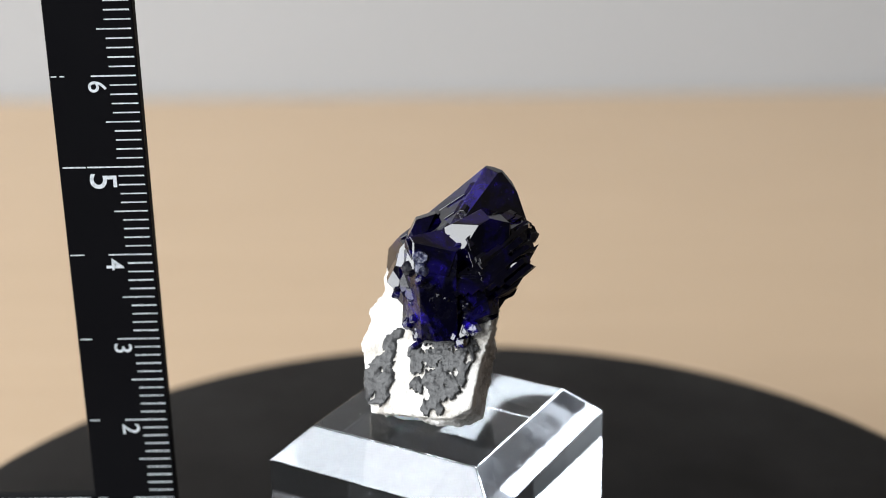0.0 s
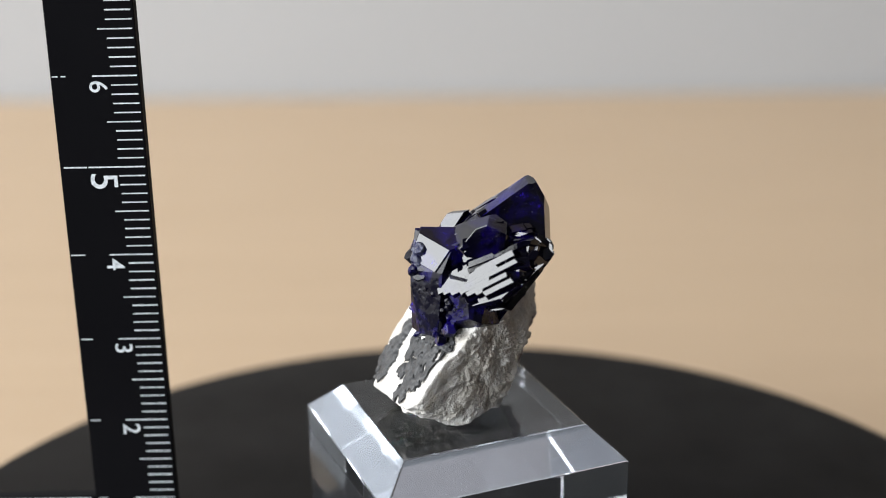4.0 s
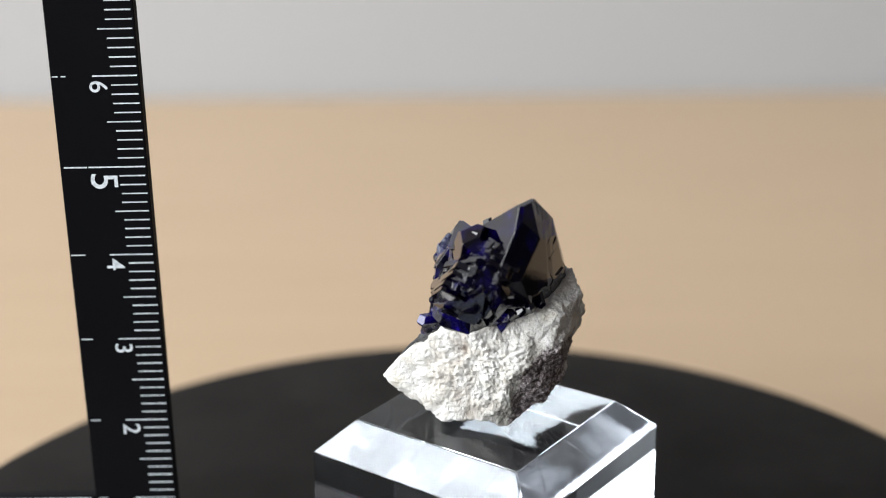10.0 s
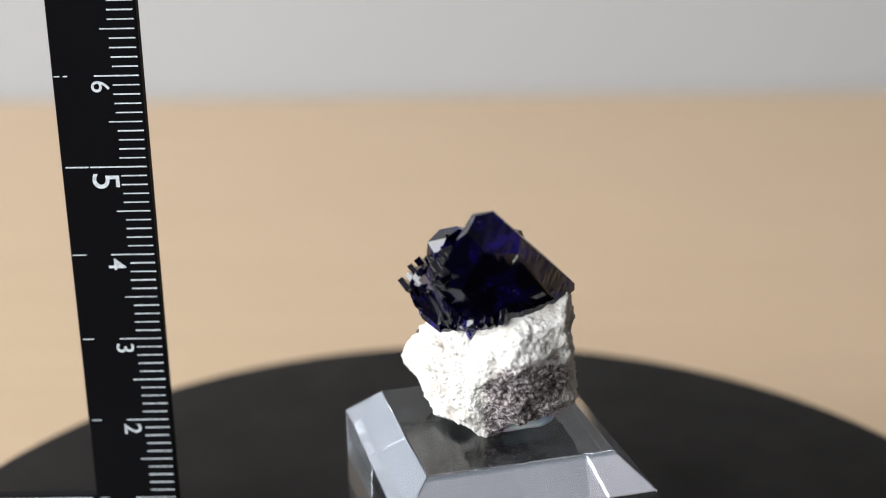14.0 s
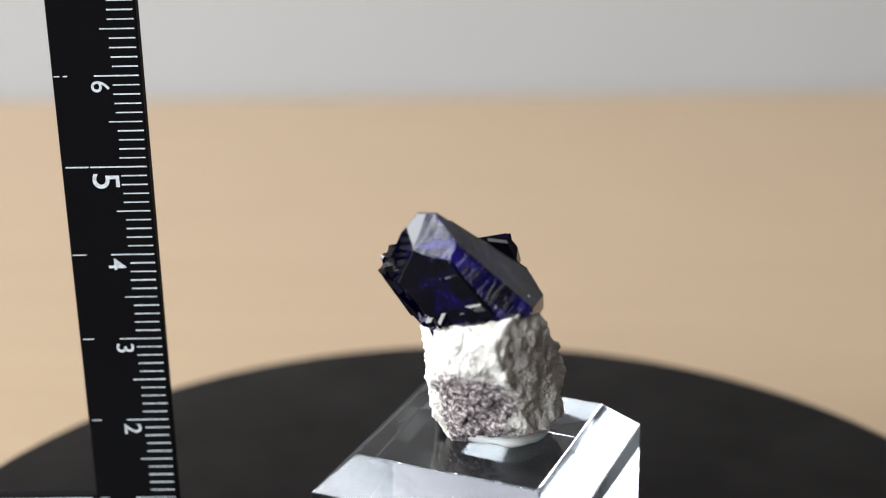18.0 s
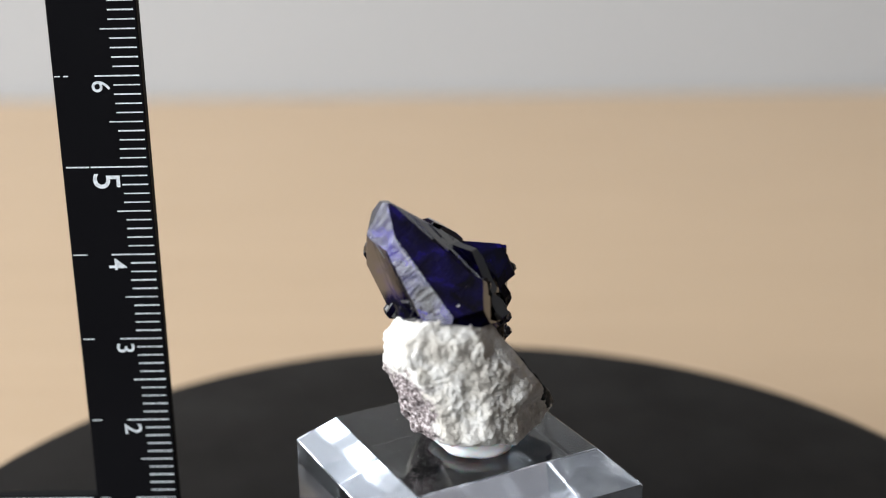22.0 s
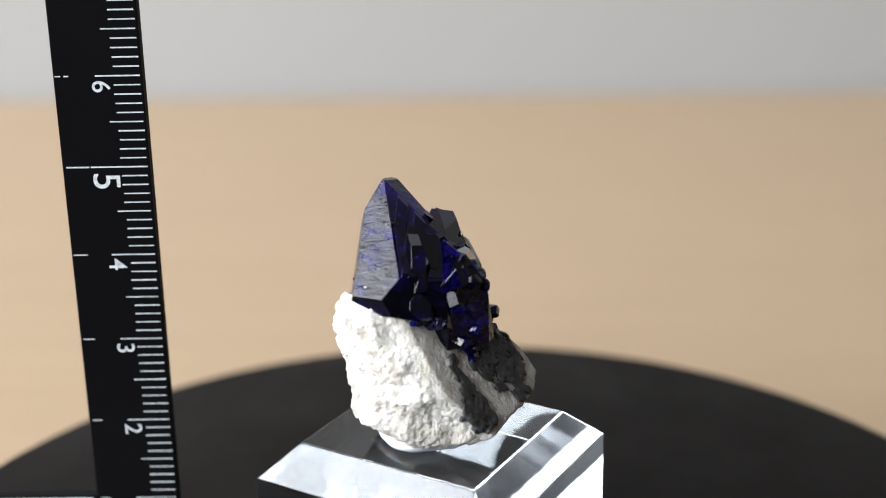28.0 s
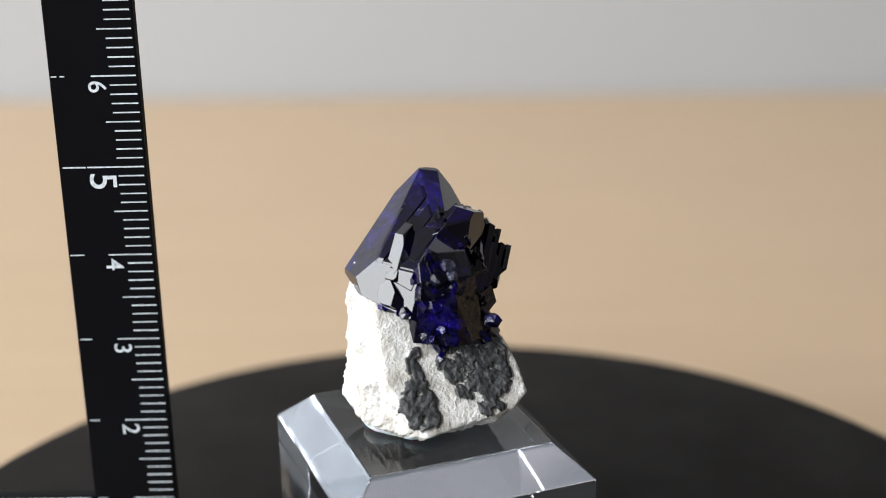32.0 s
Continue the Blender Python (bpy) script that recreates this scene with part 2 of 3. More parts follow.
tagged(part("ceiling", box((RIGHT_X - LEFT_X + 0.4, LONG_Y + 0.4, 0.1), ((RIGHT_X + LEFT_X) / 2, MID_Y, CEIL_Z + 0.05)), CEILING), "plain grey painted ceiling", "ceiling", kind="structure")
wall("wall_back", (RIGHT_X - LEFT_X + 0.4, 0.1, BAND_Z - FLOOR_Z), ((RIGHT_X + LEFT_X) / 2, ROOM_Y1 + 0.05, (BAND_Z + FLOOR_Z) / 2))
# unseen darker upper wall, added so that crystal faces reflect less grey
wall("wall_back_upper", (RIGHT_X - LEFT_X + 0.4, 0.1, CEIL_Z - BAND_Z), ((RIGHT_X + LEFT_X) / 2, ROOM_Y1 + 0.051, (CEIL_Z + BAND_Z) / 2), TAUPE_WALL, "unseen dark upper wall, added to dim what the crystals reflect")
# unseen dark walls, added to deepen reflections and hold down the fill light
wall("wall_front", (RIGHT_X - LEFT_X + 0.4, 0.1, CEIL_Z - FLOOR_Z), ((RIGHT_X + LEFT_X) / 2, ROOM_Y0 - 0.05, (CEIL_Z + FLOOR_Z) / 2), DARK_WALL, "unseen charcoal wall, added to keep reflections dark")
wall("wall_right", (0.1, LONG_Y, CEIL_Z - FLOOR_Z), (RIGHT_X + 0.05, MID_Y, (CEIL_Z + FLOOR_Z) / 2), UMBER_WALL, "unseen dark brown wall, added to keep the fill light low")


def window_wall():
    """The unseen slanting wall added around the window, with the window's opening through it."""
    bm = bmesh.new()
    y1, z0, z1 = WINDOW_W / 2, FLOOR_Z - WINDOW_Z, CEIL_Z - WINDOW_Z
    for a0, a1, b0, b1 in ((-0.87, -y1, z0, z1), (y1, 0.98, z0, z1), (-y1, y1, z0, -WINDOW_H / 2), (-y1, y1, WINDOW_H / 2, z1)):
        piece = box((0.1, a1 - a0, b1 - b0), (0.05, (a0 + a1) / 2, (b0 + b1) / 2))
        me = bpy.data.meshes.new("piece")
        piece.to_mesh(me)
        piece.free()
        bm.from_mesh(me)
        bpy.data.meshes.remove(me)
    bm.transform(WINDOW_AT)
    return bm


tagged(part("wall_window", window_wall(), GREY_WALL), "plain grey painted wall with a wide window opening", "wall", kind="structure")
wall("wall_left", (0.1, LONG_Y, CEIL_Z - FLOOR_Z), (LEFT_X - 0.05, MID_Y, (CEIL_Z + FLOOR_Z) / 2), GREY_WALL, "plain grey painted wall of the room")
window = tagged(new("window_1"), "wide white-framed window that lets the daylight in", "window", kind="structure")
window.matrix_world = WINDOW_AT
for side in (-1, 1):
    part("window_frame", box((0.05, 0.03, WINDOW_H), (0.03, side * (WINDOW_W / 2 - 0.015), 0), 0.003), FRAME_PAINT, window)
    part("window_frame", box((0.05, WINDOW_W - 0.062, 0.03), (0.03, 0, side * (WINDOW_H / 2 - 0.015)), 0.003), FRAME_PAINT, window)


def make_table():
    table = tagged(new("table"), "light oak table standing against a light grey wall", "table")
    part("tabletop", box((1.6, 0.45, 0.028), (0.0, ROOM_Y1 - 0.227, -0.014), 0.002), WOOD, table)
    for x in (-0.74, 0.74):
        for y in (ROOM_Y1 - 0.41, ROOM_Y1 - 0.06):
            part("leg", box((0.05, 0.05, -FLOOR_Z - 0.028), (x, y, (FLOOR_Z - 0.028) / 2), 0.003), WOOD, table)
    return table


table = make_table()


# ---- the turntable and the acrylic block ----
def make_turntable():
    thing = tagged(new("turntable"), "round matte black display turntable standing on the table", "turntable")
    part("platter", lathe([(0, -0.0060), (0.0690, -0.0060), (0.0704, -0.0052), (0.0707, -0.0010), (0.0703, -0.0003), (0.0695, 0), (0, 0)], 160), BLACK, thing, "black platter", True)
    part("base", lathe([(0, -0.025), (0.060, -0.025), (0.062, -0.023), (0.062, -0.0085), (0.060, -0.0062), (0, -0.0062)], 96), BLACK, thing, "black base", True)
    part("hub", lathe([(0, 0.0001), (0.0124, 0.0001), (0.0124, 0.0036), (0.0120, 0.0040), (0, 0.0040)], 64), BLACK, thing, "raised black hub", True)
    for ob in thing.children:
        ob.data.set_sharp_from_angle(angle=radians(35))
    return thing


LIFT = 0.0040           # the hub that carries the block


def block_mesh():
    b, a, h, c = 0.0139, 0.01035, 0.0217, 0.00354
    bm = bmesh.new()
    pts = [(sx * b * 0.989, sy * b * 1.011, z) for sx in (1, -1) for sy in (1, -1) for z in (LIFT, h - c)]
    pts += [(sx * a * 0.978, sy * a * 1.022, h) for sx in (1, -1) for sy in (1, -1)]
    bmesh.ops.convex_hull(bm, input=[bm.verts.new(p) for p in pts])
    bmesh.ops.dissolve_limit(bm, angle_limit=0.01, verts=bm.verts, edges=bm.edges)
    bmesh.ops.bevel(bm, geom=bm.edges[:], offset=0.00012, segments=2, profile=0.5, affect="EDGES")
    bmesh.ops.transform(bm, matrix=pose(-0.00217, 0.00279, 0.00006, 0, 0, -29.03), verts=bm.verts)
    return bm


turntable = make_turntable()
block = tagged(part("display_block", block_mesh(), ACRYLIC), "clear acrylic display block with slanted top edges on the turntable", "display block")
block.data.materials.append(PALED_BEVEL)
for f in block.data.polygons:
    f.material_index = 1 if 0.4 < f.normal.z < 0.9 and f.area > 1e-5 else 0


def dust_mesh():
    """Fine dust on the block's top."""
    rnd = random.Random(17)
    verts, faces = [], []
    for k in range(170):
        at = Matrix.Rotation(radians(-29.03), 3, "Z") @ Vector((rnd.uniform(-0.0098, 0.0098), rnd.uniform(-0.0098, 0.0098), 0)) + Vector((-0.00217, 0.00279, 0.02177))
        size, turn, thin = rnd.uniform(0.00002, 0.00007), rnd.uniform(0, 3.1), rnd.uniform(0.4, 1.0) if k % 4 else 0.12
        base = len(verts)
        for a, z in ((0, 0), (1.6, 0), (3.1, 0), (4.7, 0)):
            verts.append(at + Vector((math.cos(a + turn) * size * (1 if a in (0, 3.1) else thin), math.sin(a + turn) * size * (1 if a in (0, 3.1) else thin), 0)))
        verts.append(at + Vector((0, 0, size * 0.6)))
        faces += [(base + i, base + (i + 1) % 4, base + 4) for i in range(4)] + [(base + 3, base + 2, base + 1, base)]
    bm = bmesh.new()
    vs = [bm.verts.new(v) for v in verts]
    for f in faces:
        bm.faces.new([vs[i] for i in f])
    return bm


part("dust_specks", dust_mesh(), DUST, block, "scattered pale dust specks")


def putty_mesh():
    bm = bmesh.new()
    bmesh.ops.create_icosphere(bm, subdivisions=4, radius=1)
    for v in bm.verts:
        a = math.atan2(v.co.y, v.co.x)
        r = 1 + 0.07 * math.sin(3 * a + 1) + 0.05 * math.sin(5 * a)
        v.co = Vector((-0.0042 + v.co.x * 0.0050 * r, 0.0036 + v.co.y * 0.0050 * r, 0.0226 + max(v.co.z, -0.5) * 0.0014))
        v.co.z = max(v.co.z + 0.0002 * noise.noise(v.co * 700), 0.02172)
    return bm


putty = tagged(part("mounting_putty", putty_mesh(), PUTTY, smooth=True), "flattened pale putty that holds the mineral on the block", "putty")

# ---- the mineral ----
specimen = tagged(new("mineral_specimen"), "dark blue azurite crystals on a white and grey rock matrix", "mineral")
ROCK_CENTRE = Vector((-0.0010, 0.0030, 0.0295))
ROCK_FACES = faces_of((-83, 67, 4.51), (130, 4, 9.17), (-103, -60, 8.78), (-14, -5, 4.97), (-123, 36.5, 5.26), (73, -20, 7.31), (83, -57, 7.61),
                      (-94, 44, 6.6), (31, -23, 5.74), (-4, -8, 4.83), (11, 11, 5.54), (162, 6, 9.09), (-176, -7, 9.55), (-174, 26, 8.39),
                      (136, -54, 9.17), (-174, -52, 10.03), (52, 8, 8.29), (-3, -60, 7.64), (-119, 8, 9.08), (38, 49, 8.75), (-48, -45, 8.63))
CRUST_U = Vector((math.cos(radians(-33)), math.sin(radians(-33)), 0))
CRUST_SPOTS = ((-3.1, 30.3, 0.53), (-2.2, 29.4, 0.72), (-1.2, 31.7, 0.92), (-0.8, 30, 1.05), (1.1, 30.4, 1.04), (0.8, 28.2, 1.48), (2.7, 28.2, 1.09), (0.8, 26.6, 0.9), (-1.6, 27.6, 0.52), (1.8, 32.2, 0.65), (3.5, 31.7, 0.64),
               (2.1, 26.1, 0.38), (-6.5, 30.4, 0.61), (-6.1, 29, 0.74), (-7.2, 28.5, 0.54), (-7, 27.1, 1.07), (-5.7, 26.9, 0.87), (-6.8, 25.7, 0.67), (-5.4, 25.9, 0.73), (-6, 31.6, 0.41), (3.3, 29.6, 1.2), (2.4, 31.0, 0.9), (-0.2, 33, 0.8))      # along the face, height, reach in mm


def soft_step(x, lo, hi):
    x = min(max((x - lo) / (hi - lo), 0.0), 1.0)
    return x * x * (3 - 2 * x)


def rough_rock():
    """Broken rock: flat fracture faces, softened and roughened; returns its mesh and where the dark crust grows on it."""
    bm = bmesh.new()
    bmesh.ops.create_icosphere(bm, subdivisions=7, radius=1)
    druse, flank_shade = bm.verts.layers.float.new("druse"), bm.verts.layers.float.new("flank_shade")
    bm.verts.ensure_lookup_table()
    bm.verts.index_update()
    n = np.array([f[0] for f in ROCK_FACES])
    d = np.array([f[1] for f in ROCK_FACES])
    ways = np.array([v.co for v in bm.verts])
    q = np.maximum(ways @ n.T / d, 1e-6)
    r = (q ** 120).sum(1) ** (-1 / 120) * 1.006
    # the shoulder that climbs the flank of the large crystal
    n2, d2 = n.copy(), d.copy()
    n2[0] = Vector((-0.25, -0.92, 0.90)).normalized()
    d2[13] += 0.0001
    d2[0] = n2[0] @ (np.array((-0.0072, 0.0049, 0.0375)) - np.array(ROCK_CENTRE))
    n2, d2 = np.vstack((n2, np.array(direction(20, 45))[None])), np.append(d2, 0.0056)
    q2 = np.maximum(ways @ n2.T / d2, 1e-6)
    r = np.maximum(r, (q2 ** 120).sum(1) ** (-1 / 120) * 1.006)
    flat = np.clip(((ways * r[:, None]) @ n[4] / d[4] - 0.72) / 0.18, 0, 1)
    crust = {}
    for i, v in enumerate(bm.verts):
        w = v.co.copy()
        p = ROCK_CENTRE + w * r[i]
        big = noise.fractal(p * 260, 1.0, 2.0, 3)
        mid = noise.fractal(p * 640 + Vector((3, 1, 7)), 0.7, 2.0, 5)
        fine = noise.fractal(p * 2400, 0.8, 2.0, 3)
        bend = p + Vector((noise.noise(p * 500), noise.noise(p * 500 + Vector((4, 4, 4))), noise.noise(p * 500 + Vector((8, 8, 8))))) * 0.0009
        crease = min(abs(noise.noise(bend * 300)), abs(noise.noise(bend * 210 + Vector((6, 3, 1)))) + 0.05, 0.35) - 0.16
        calm = 1 - 0.75 * flat[i]
        crag = noise.ridged_multi_fractal(bend * 210 + Vector((2, 5, 3)), 0.9, 2.1, 5, 1.0, 1.6) - 1.1
        p += w * (0.00050 * big + 0.00026 * mid + 0.00017 * fine + 0.0007 * crease + 0.00028 * crag) * calm
        u, z = (p.x * CRUST_U.x + p.y * CRUST_U.y) / MM, p.z / MM
        wob = 0.55 * noise.fractal(p * 700 + Vector((9, 2, 4)), 0.7, 2.0, 5)
        lace = noise.fractal(p * 950 + Vector((1, 8, 2)), 0.8, 2.0, 4)
        grown = max(1.5 - math.hypot(u - a, z - b) / c for a, b, c in CRUST_SPOTS) + wob - 0.9 * soft_step(lace, 0.28, 0.5)
        crust[i] = grown if flat[i] > 0.5 and u < 4.1 else -1.0
        v.co = p
    for v in bm.verts:
        p = v.co - ROCK_CENTRE
        az = math.degrees(math.atan2(p.y, p.x))
        low = soft_step(3.32 - v.co.z / CM, -0.2, 0.45)
        v[druse] = 0.95 * low * soft_step(az, 15, 65) * (1 - soft_step(az, 90, 135))
        # mask of the flank whose shade is put into the colour
        v[flank_shade] = soft_step(-abs(az + 30), -28, -8) * 0.55
    return bm, crust


def crust_pieces(bm, crust):
    """The grey crust: thin lumpy skins that lie on the rock, one mesh for each patch."""
    faces = [f for f in bm.faces if all(crust[v.index] > 0 for v in f.verts)]
    left, islands = set(faces), []
    while left:
        todo, island = [left.pop()], []
        while todo:
            f = todo.pop()
            island.append(f)
            for e in f.edges:
                for g in e.link_faces:
                    if g in left:
                        left.discard(g)
                        todo.append(g)
        islands.append(island)
    islands = sorted(islands, key=len, reverse=True)
    made = []
    for island in islands:
        if len(island) < 60:
            continue
        skin = bmesh.new()
        seen = {}
        for f in island:
            vs = []
            for v in f.verts:
                if v not in seen:
                    h = min(crust[v.index] * 5, 1.0) ** 0.5
                    lump = 0.5 + 0.5 * noise.noise(v.co * 900) + 0.35 * noise.noise(v.co * 2200)
                    seen[v] = skin.verts.new(v.co + v.normal * (0.00004 + h * (0.00018 + 0.00022 * lump)))
                vs.append(seen[v])
            skin.faces.new(vs)
        rim = bmesh.ops.extrude_edge_only(skin, edges=[e for e in skin.edges if e.is_boundary])
        for v in (g for g in rim["geom"] if isinstance(g, bmesh.types.BMVert)):
            v.co -= (v.co - ROCK_CENTRE).normalized() * 0.0004
        bmesh.ops.recalc_face_normals(skin, faces=skin.faces)
        made.append(skin)
    return made


rock_bm, crust_at = rough_rock()
rock_bm.normal_update()
crust_bms = crust_pieces(rock_bm, crust_at)
part("matrix_rock", rock_bm, ROCK, specimen, "white chalky rock with a brownish sparkling side", True)
for bm in crust_bms:
    part("crust_patch", bm, CRUST, specimen, "dark grey lumpy mineral crust", True)

MAIN_CENTRE = Vector((0.0005, 0.0070, 0.0415))
MAIN_FACES = ((151, 45, 3.58), (-155, 51.8, 3.72), (147, 27, 6.4), (95, 12, 3.7), (90, -67, 6.4), (-121, 56, 4.5), (-61, 27, 5.0), (-78, 2, 5.85), (48, 27, 5.75), (72, 22, 4.35), (26, 8, 5.65), (20, 50, 7.95), (-15, 38, 7.3), (-70, 80, 6.68), (68, -9, 3.2), (44, -29, 5.2),
              (154, -8, 8.1), (-161, 15, 6.75), (24, -34, 5.3), (-128, 7, 8.17), (61, -12, 3.31), (165, -58, 8.1), (120, -60, 6.3))
MAIN_AXIS = Vector((0.757, -0.08, 0.648)).normalized()
SIDE_CENTRE = Vector((-0.0025, 0.0, 0.0380))
SIDE_FACES = ((-84, 9, 2.85), (-153, -1, 2.9), (-110, 0, 3.5), (43, 1, 2.1), (-69, 63, 4.05), (-8, 2, 2.6), (157, 6, 3.3), (118, 29, 3.3), (-86, 33, 2.95), (0, -90, 5.5))
HEAD_FACES = ((-84, 9, 3.3), (-153, -1, 4.35), (-110, 0, 4.2), (43, 1, 2.6), (-69, 63, 4.12), (-8, 2, 3.8), (157, 6, 3.9), (118, 29, 3.45), (-86, 33, 3.1), (-120, -65, -0.6), (-138, 24, 3.9), (-35, 4, 2.75), (-172, -38, 2.5), (-60, -40, 1.9))
SHEAF_CENTRE = Vector((0.0045, 0.0025, 0.0390))
SHEAF_FACES = ((-4, -30, 2.6), (-147, 1, 4.7), (30, -34, 3.0), (-58, -10, 3.8), (-62, 73, 4.54), (63, -10, 4.2), (38, 51, 5.5), (80, -70, 5.2), (-40, -62, 3.75))


def solid(name, centre, faces, mat, label=""):
    return part(name, cut_solid(centre, faces_of(*faces)), mat, specimen, label)


def terraces(name, centre, faces, axis, count, seed, rise, mat, pick=None):
    """Steps of parallel growth: on a face of the crystal the layer below a slanting end stands a little proud."""
    rnd = random.Random(seed)
    for k in range(count):
        i = rnd.choice(pick) if pick else rnd.randrange(len(faces))
        n = direction(faces[i][0], faces[i][1])
        side = axis.cross(n).normalized()
        planes = [(direction(a, e), (d + (rnd.uniform(*rise) if j == i else -0.02)) * MM) for j, (a, e, d) in enumerate(faces)]
        mid, half = rnd.uniform(-3.5, 3.5) * MM, rnd.uniform(0.7, 2.4) * MM
        end = (axis + n * rnd.uniform(0.1, 0.9) + side * rnd.uniform(-0.5, 0.5)).normalized()
        planes += [(side, mid + half), (-side, half - mid), (end, rnd.uniform(-3.0, 4.0) * MM), (-axis, rnd.uniform(1.0, 7.0) * MM)]
        bm = cut_solid(centre, planes, 0.04, 0.00003)
        if len(bm.faces) > 6:
            part(name, bm, mat, specimen)
        else:
            bm.free()


def facets(name, rows, mat, seed, deep=1.6, sink=0.12):
    """Short crystals that break a face: place in mm, bearing of the end facet, width, height, spin."""
    rnd = random.Random(seed)
    for x, y, z, azimuth, w, h, spin in rows:
        n = direction(azimuth + rnd.uniform(-2, 2), 29 + rnd.uniform(-3, 3))
        flat = Vector((0, 0, 1)).cross(n).normalized()
        up = n.cross(flat)
        c, s = math.cos(radians(spin)), math.sin(radians(spin))
        a, b = flat * c + up * s, up * c - flat * s
        tilt = lambda v: (v + n * rnd.uniform(0.2, 0.9)).normalized()
        planes = [(n, 0.00005 - sink * MM)] + [(tilt(v), q * MM * 0.5 * rnd.uniform(0.9, 1.1)) for v, q in ((a, w), (-a, w), (b, h), (-b, h))]
        for u, v in ((a, b), (a, -b), (-a, b), (-a, -b)):
            if rnd.random() < 0.75:
                planes.append((tilt(u * h + v * w * rnd.uniform(0.6, 1.5)), 0.5 * MM * math.hypot(w, h) * rnd.uniform(0.58, 0.8)))
        planes.append((-n, min(deep, 0.55 * max(w, h)) * MM))
        part(name, cut_solid(Vector((x, y, z)) * MM, planes, 0.02, 0.00002), mat, specimen)


def prism(at, axis, spin, wide, thin, long, mat, name="small_crystal"):
    """A six-sided crystal with a slanting, three-faced end."""
    q = axis.to_track_quat("Z", "Y") @ Euler((0, 0, spin)).to_quaternion()
    planes = [(q @ direction(a, 0), d) for a, d in ((0, wide), (180, wide), (62, thin), (118, thin), (-62, thin), (-118, thin))]
    planes += [(q @ direction(a, e), long * f) for a, e, f in ((20, 52, 0.86), (150, 38, 0.74), (-95, 45, 0.8))] + [(q @ Vector((0, 0, -1)), long)]
    return part(name, cut_solid(at, planes, 0.02, 0.00002), mat, specimen)


def columns():
    """Ribs that run the length of the crystal's upper flank, each ending at its own height."""
    n, rnd = direction(-155, 51.8), random.Random(14)
    side = MAIN_AXIS.cross(n).normalized()
    for lo, hi, rise, end in ((-5.4, -3.9, 0.28, 0.5), (-3.9, -2.9, 0.5, -1.2), (-2.9, -1.4, 0.22, 2.2), (-1.4, -0.7, 0.4, 0.8), (-0.7, 0.6, 0.16, 3.4), (0.6, 1.3, 0.3, -0.4), (1.3, 2.6, 0.12, 2.6)):
        planes = [(n, (3.72 + rise) * MM), (-n, 0.5 * MM), (side, hi * MM), (-side, -lo * MM), (-MAIN_AXIS, 8.4 * MM)]
        planes += [((MAIN_AXIS + n * rnd.uniform(0.5, 0.9)).normalized(), end * MM + 0.0022), ((n + side * 0.9).normalized(), (2.75 + rise + hi * 0.67) * MM), ((n - side * 0.9).normalized(), (2.75 + rise - lo * 0.67) * MM)]
        planes += [(direction(a, e), (d - 0.02) * MM) for a, e, d in MAIN_FACES if (a, e) != (-155, 51.8)]
        bm = cut_solid(MAIN_CENTRE, planes, 0.04, 0.00003)
        if len(bm.faces) > 6:
            part("growth_rib", bm, AZURITE, specimen)
        else:
            bm.free()


def main_crystal():
    body = solid("main_crystal", MAIN_CENTRE, MAIN_FACES, AZURITE, "large glossy blue-black azurite crystal")
    body.data.materials.append(AZURITE_WAVY)
    body.data.materials.append(AZURITE_RIBBED)
    for f in body.data.polygons:
        if max(f.normal.dot(direction(72, 22)), f.normal.dot(direction(95, 12))) > 0.97:
            f.material_index = 1
        elif max(f.normal.dot(direction(151, 45)), f.normal.dot(direction(-121, 56)), f.normal.dot(direction(-155, 51.8))) > 0.97:
            f.material_index = 2
    solid("main_crystal", Vector((0, 0.0022, 0.0405)), ((-116, 32, 2.65), (-121, 60, 3.45), (150, 60, 3.05), (20, 35, 5.9), (-100, -20, 2.1), (-160, 5, 1.9), (80, 10, 2.0), (0, -90, 2.4), (-20, 70, 5.2), (-75, 10, 3.1), (-10, 0, 5.6), (-25, -40, 2.9)), AZURITE)
    terraces("growth_step", MAIN_CENTRE, MAIN_FACES, MAIN_AXIS, 56, 5, (0.03, 0.16), AZURITE, [1, 1, 1, 2, 5, 7, 14, 17, 10])
    facets("crystal_facet", ((0.0, 1.3, 43.2, -117, 2.0, 1.8, -20), (1.2, 1.3, 43.6, -117, 2.2, 2.0, -10), (2.3, 1.0, 43.4, -117, 2.1, 2.0, 20),
                             (1.8, 1.5, 42.1, -117, 1.7, 1.3, 30), (3.1, 1.6, 43.2, -88, 0.5, 0.5, 0)), AZURITE, 2, sink=0.2)
    facets("crystal_facet", ((-2.0, 10.7, 39.3, 56, 1.2, 0.9, 10), (-3.9, 10.5, 39.4, 56, 0.7, 1.2, -30), (-0.2, 10.4, 39.6, 56, 1.4, 1.0, 20)), AZURITE, 3, sink=0.1)
    facets("crystal_facet", ((-5.6, 4.0, 41.5, 183, 1.5, 3.4, 0), (-6.5, 3.7, 39.7, 183, 1.2, 1.0, 0), (-7.3, 3.9, 37.9, 183, 2.0, 2.4, 0), (-6.0, 5.2, 40.6, 186, 0.5, 2.0, 8)), AZURITE, 4, sink=0.0)
    columns()


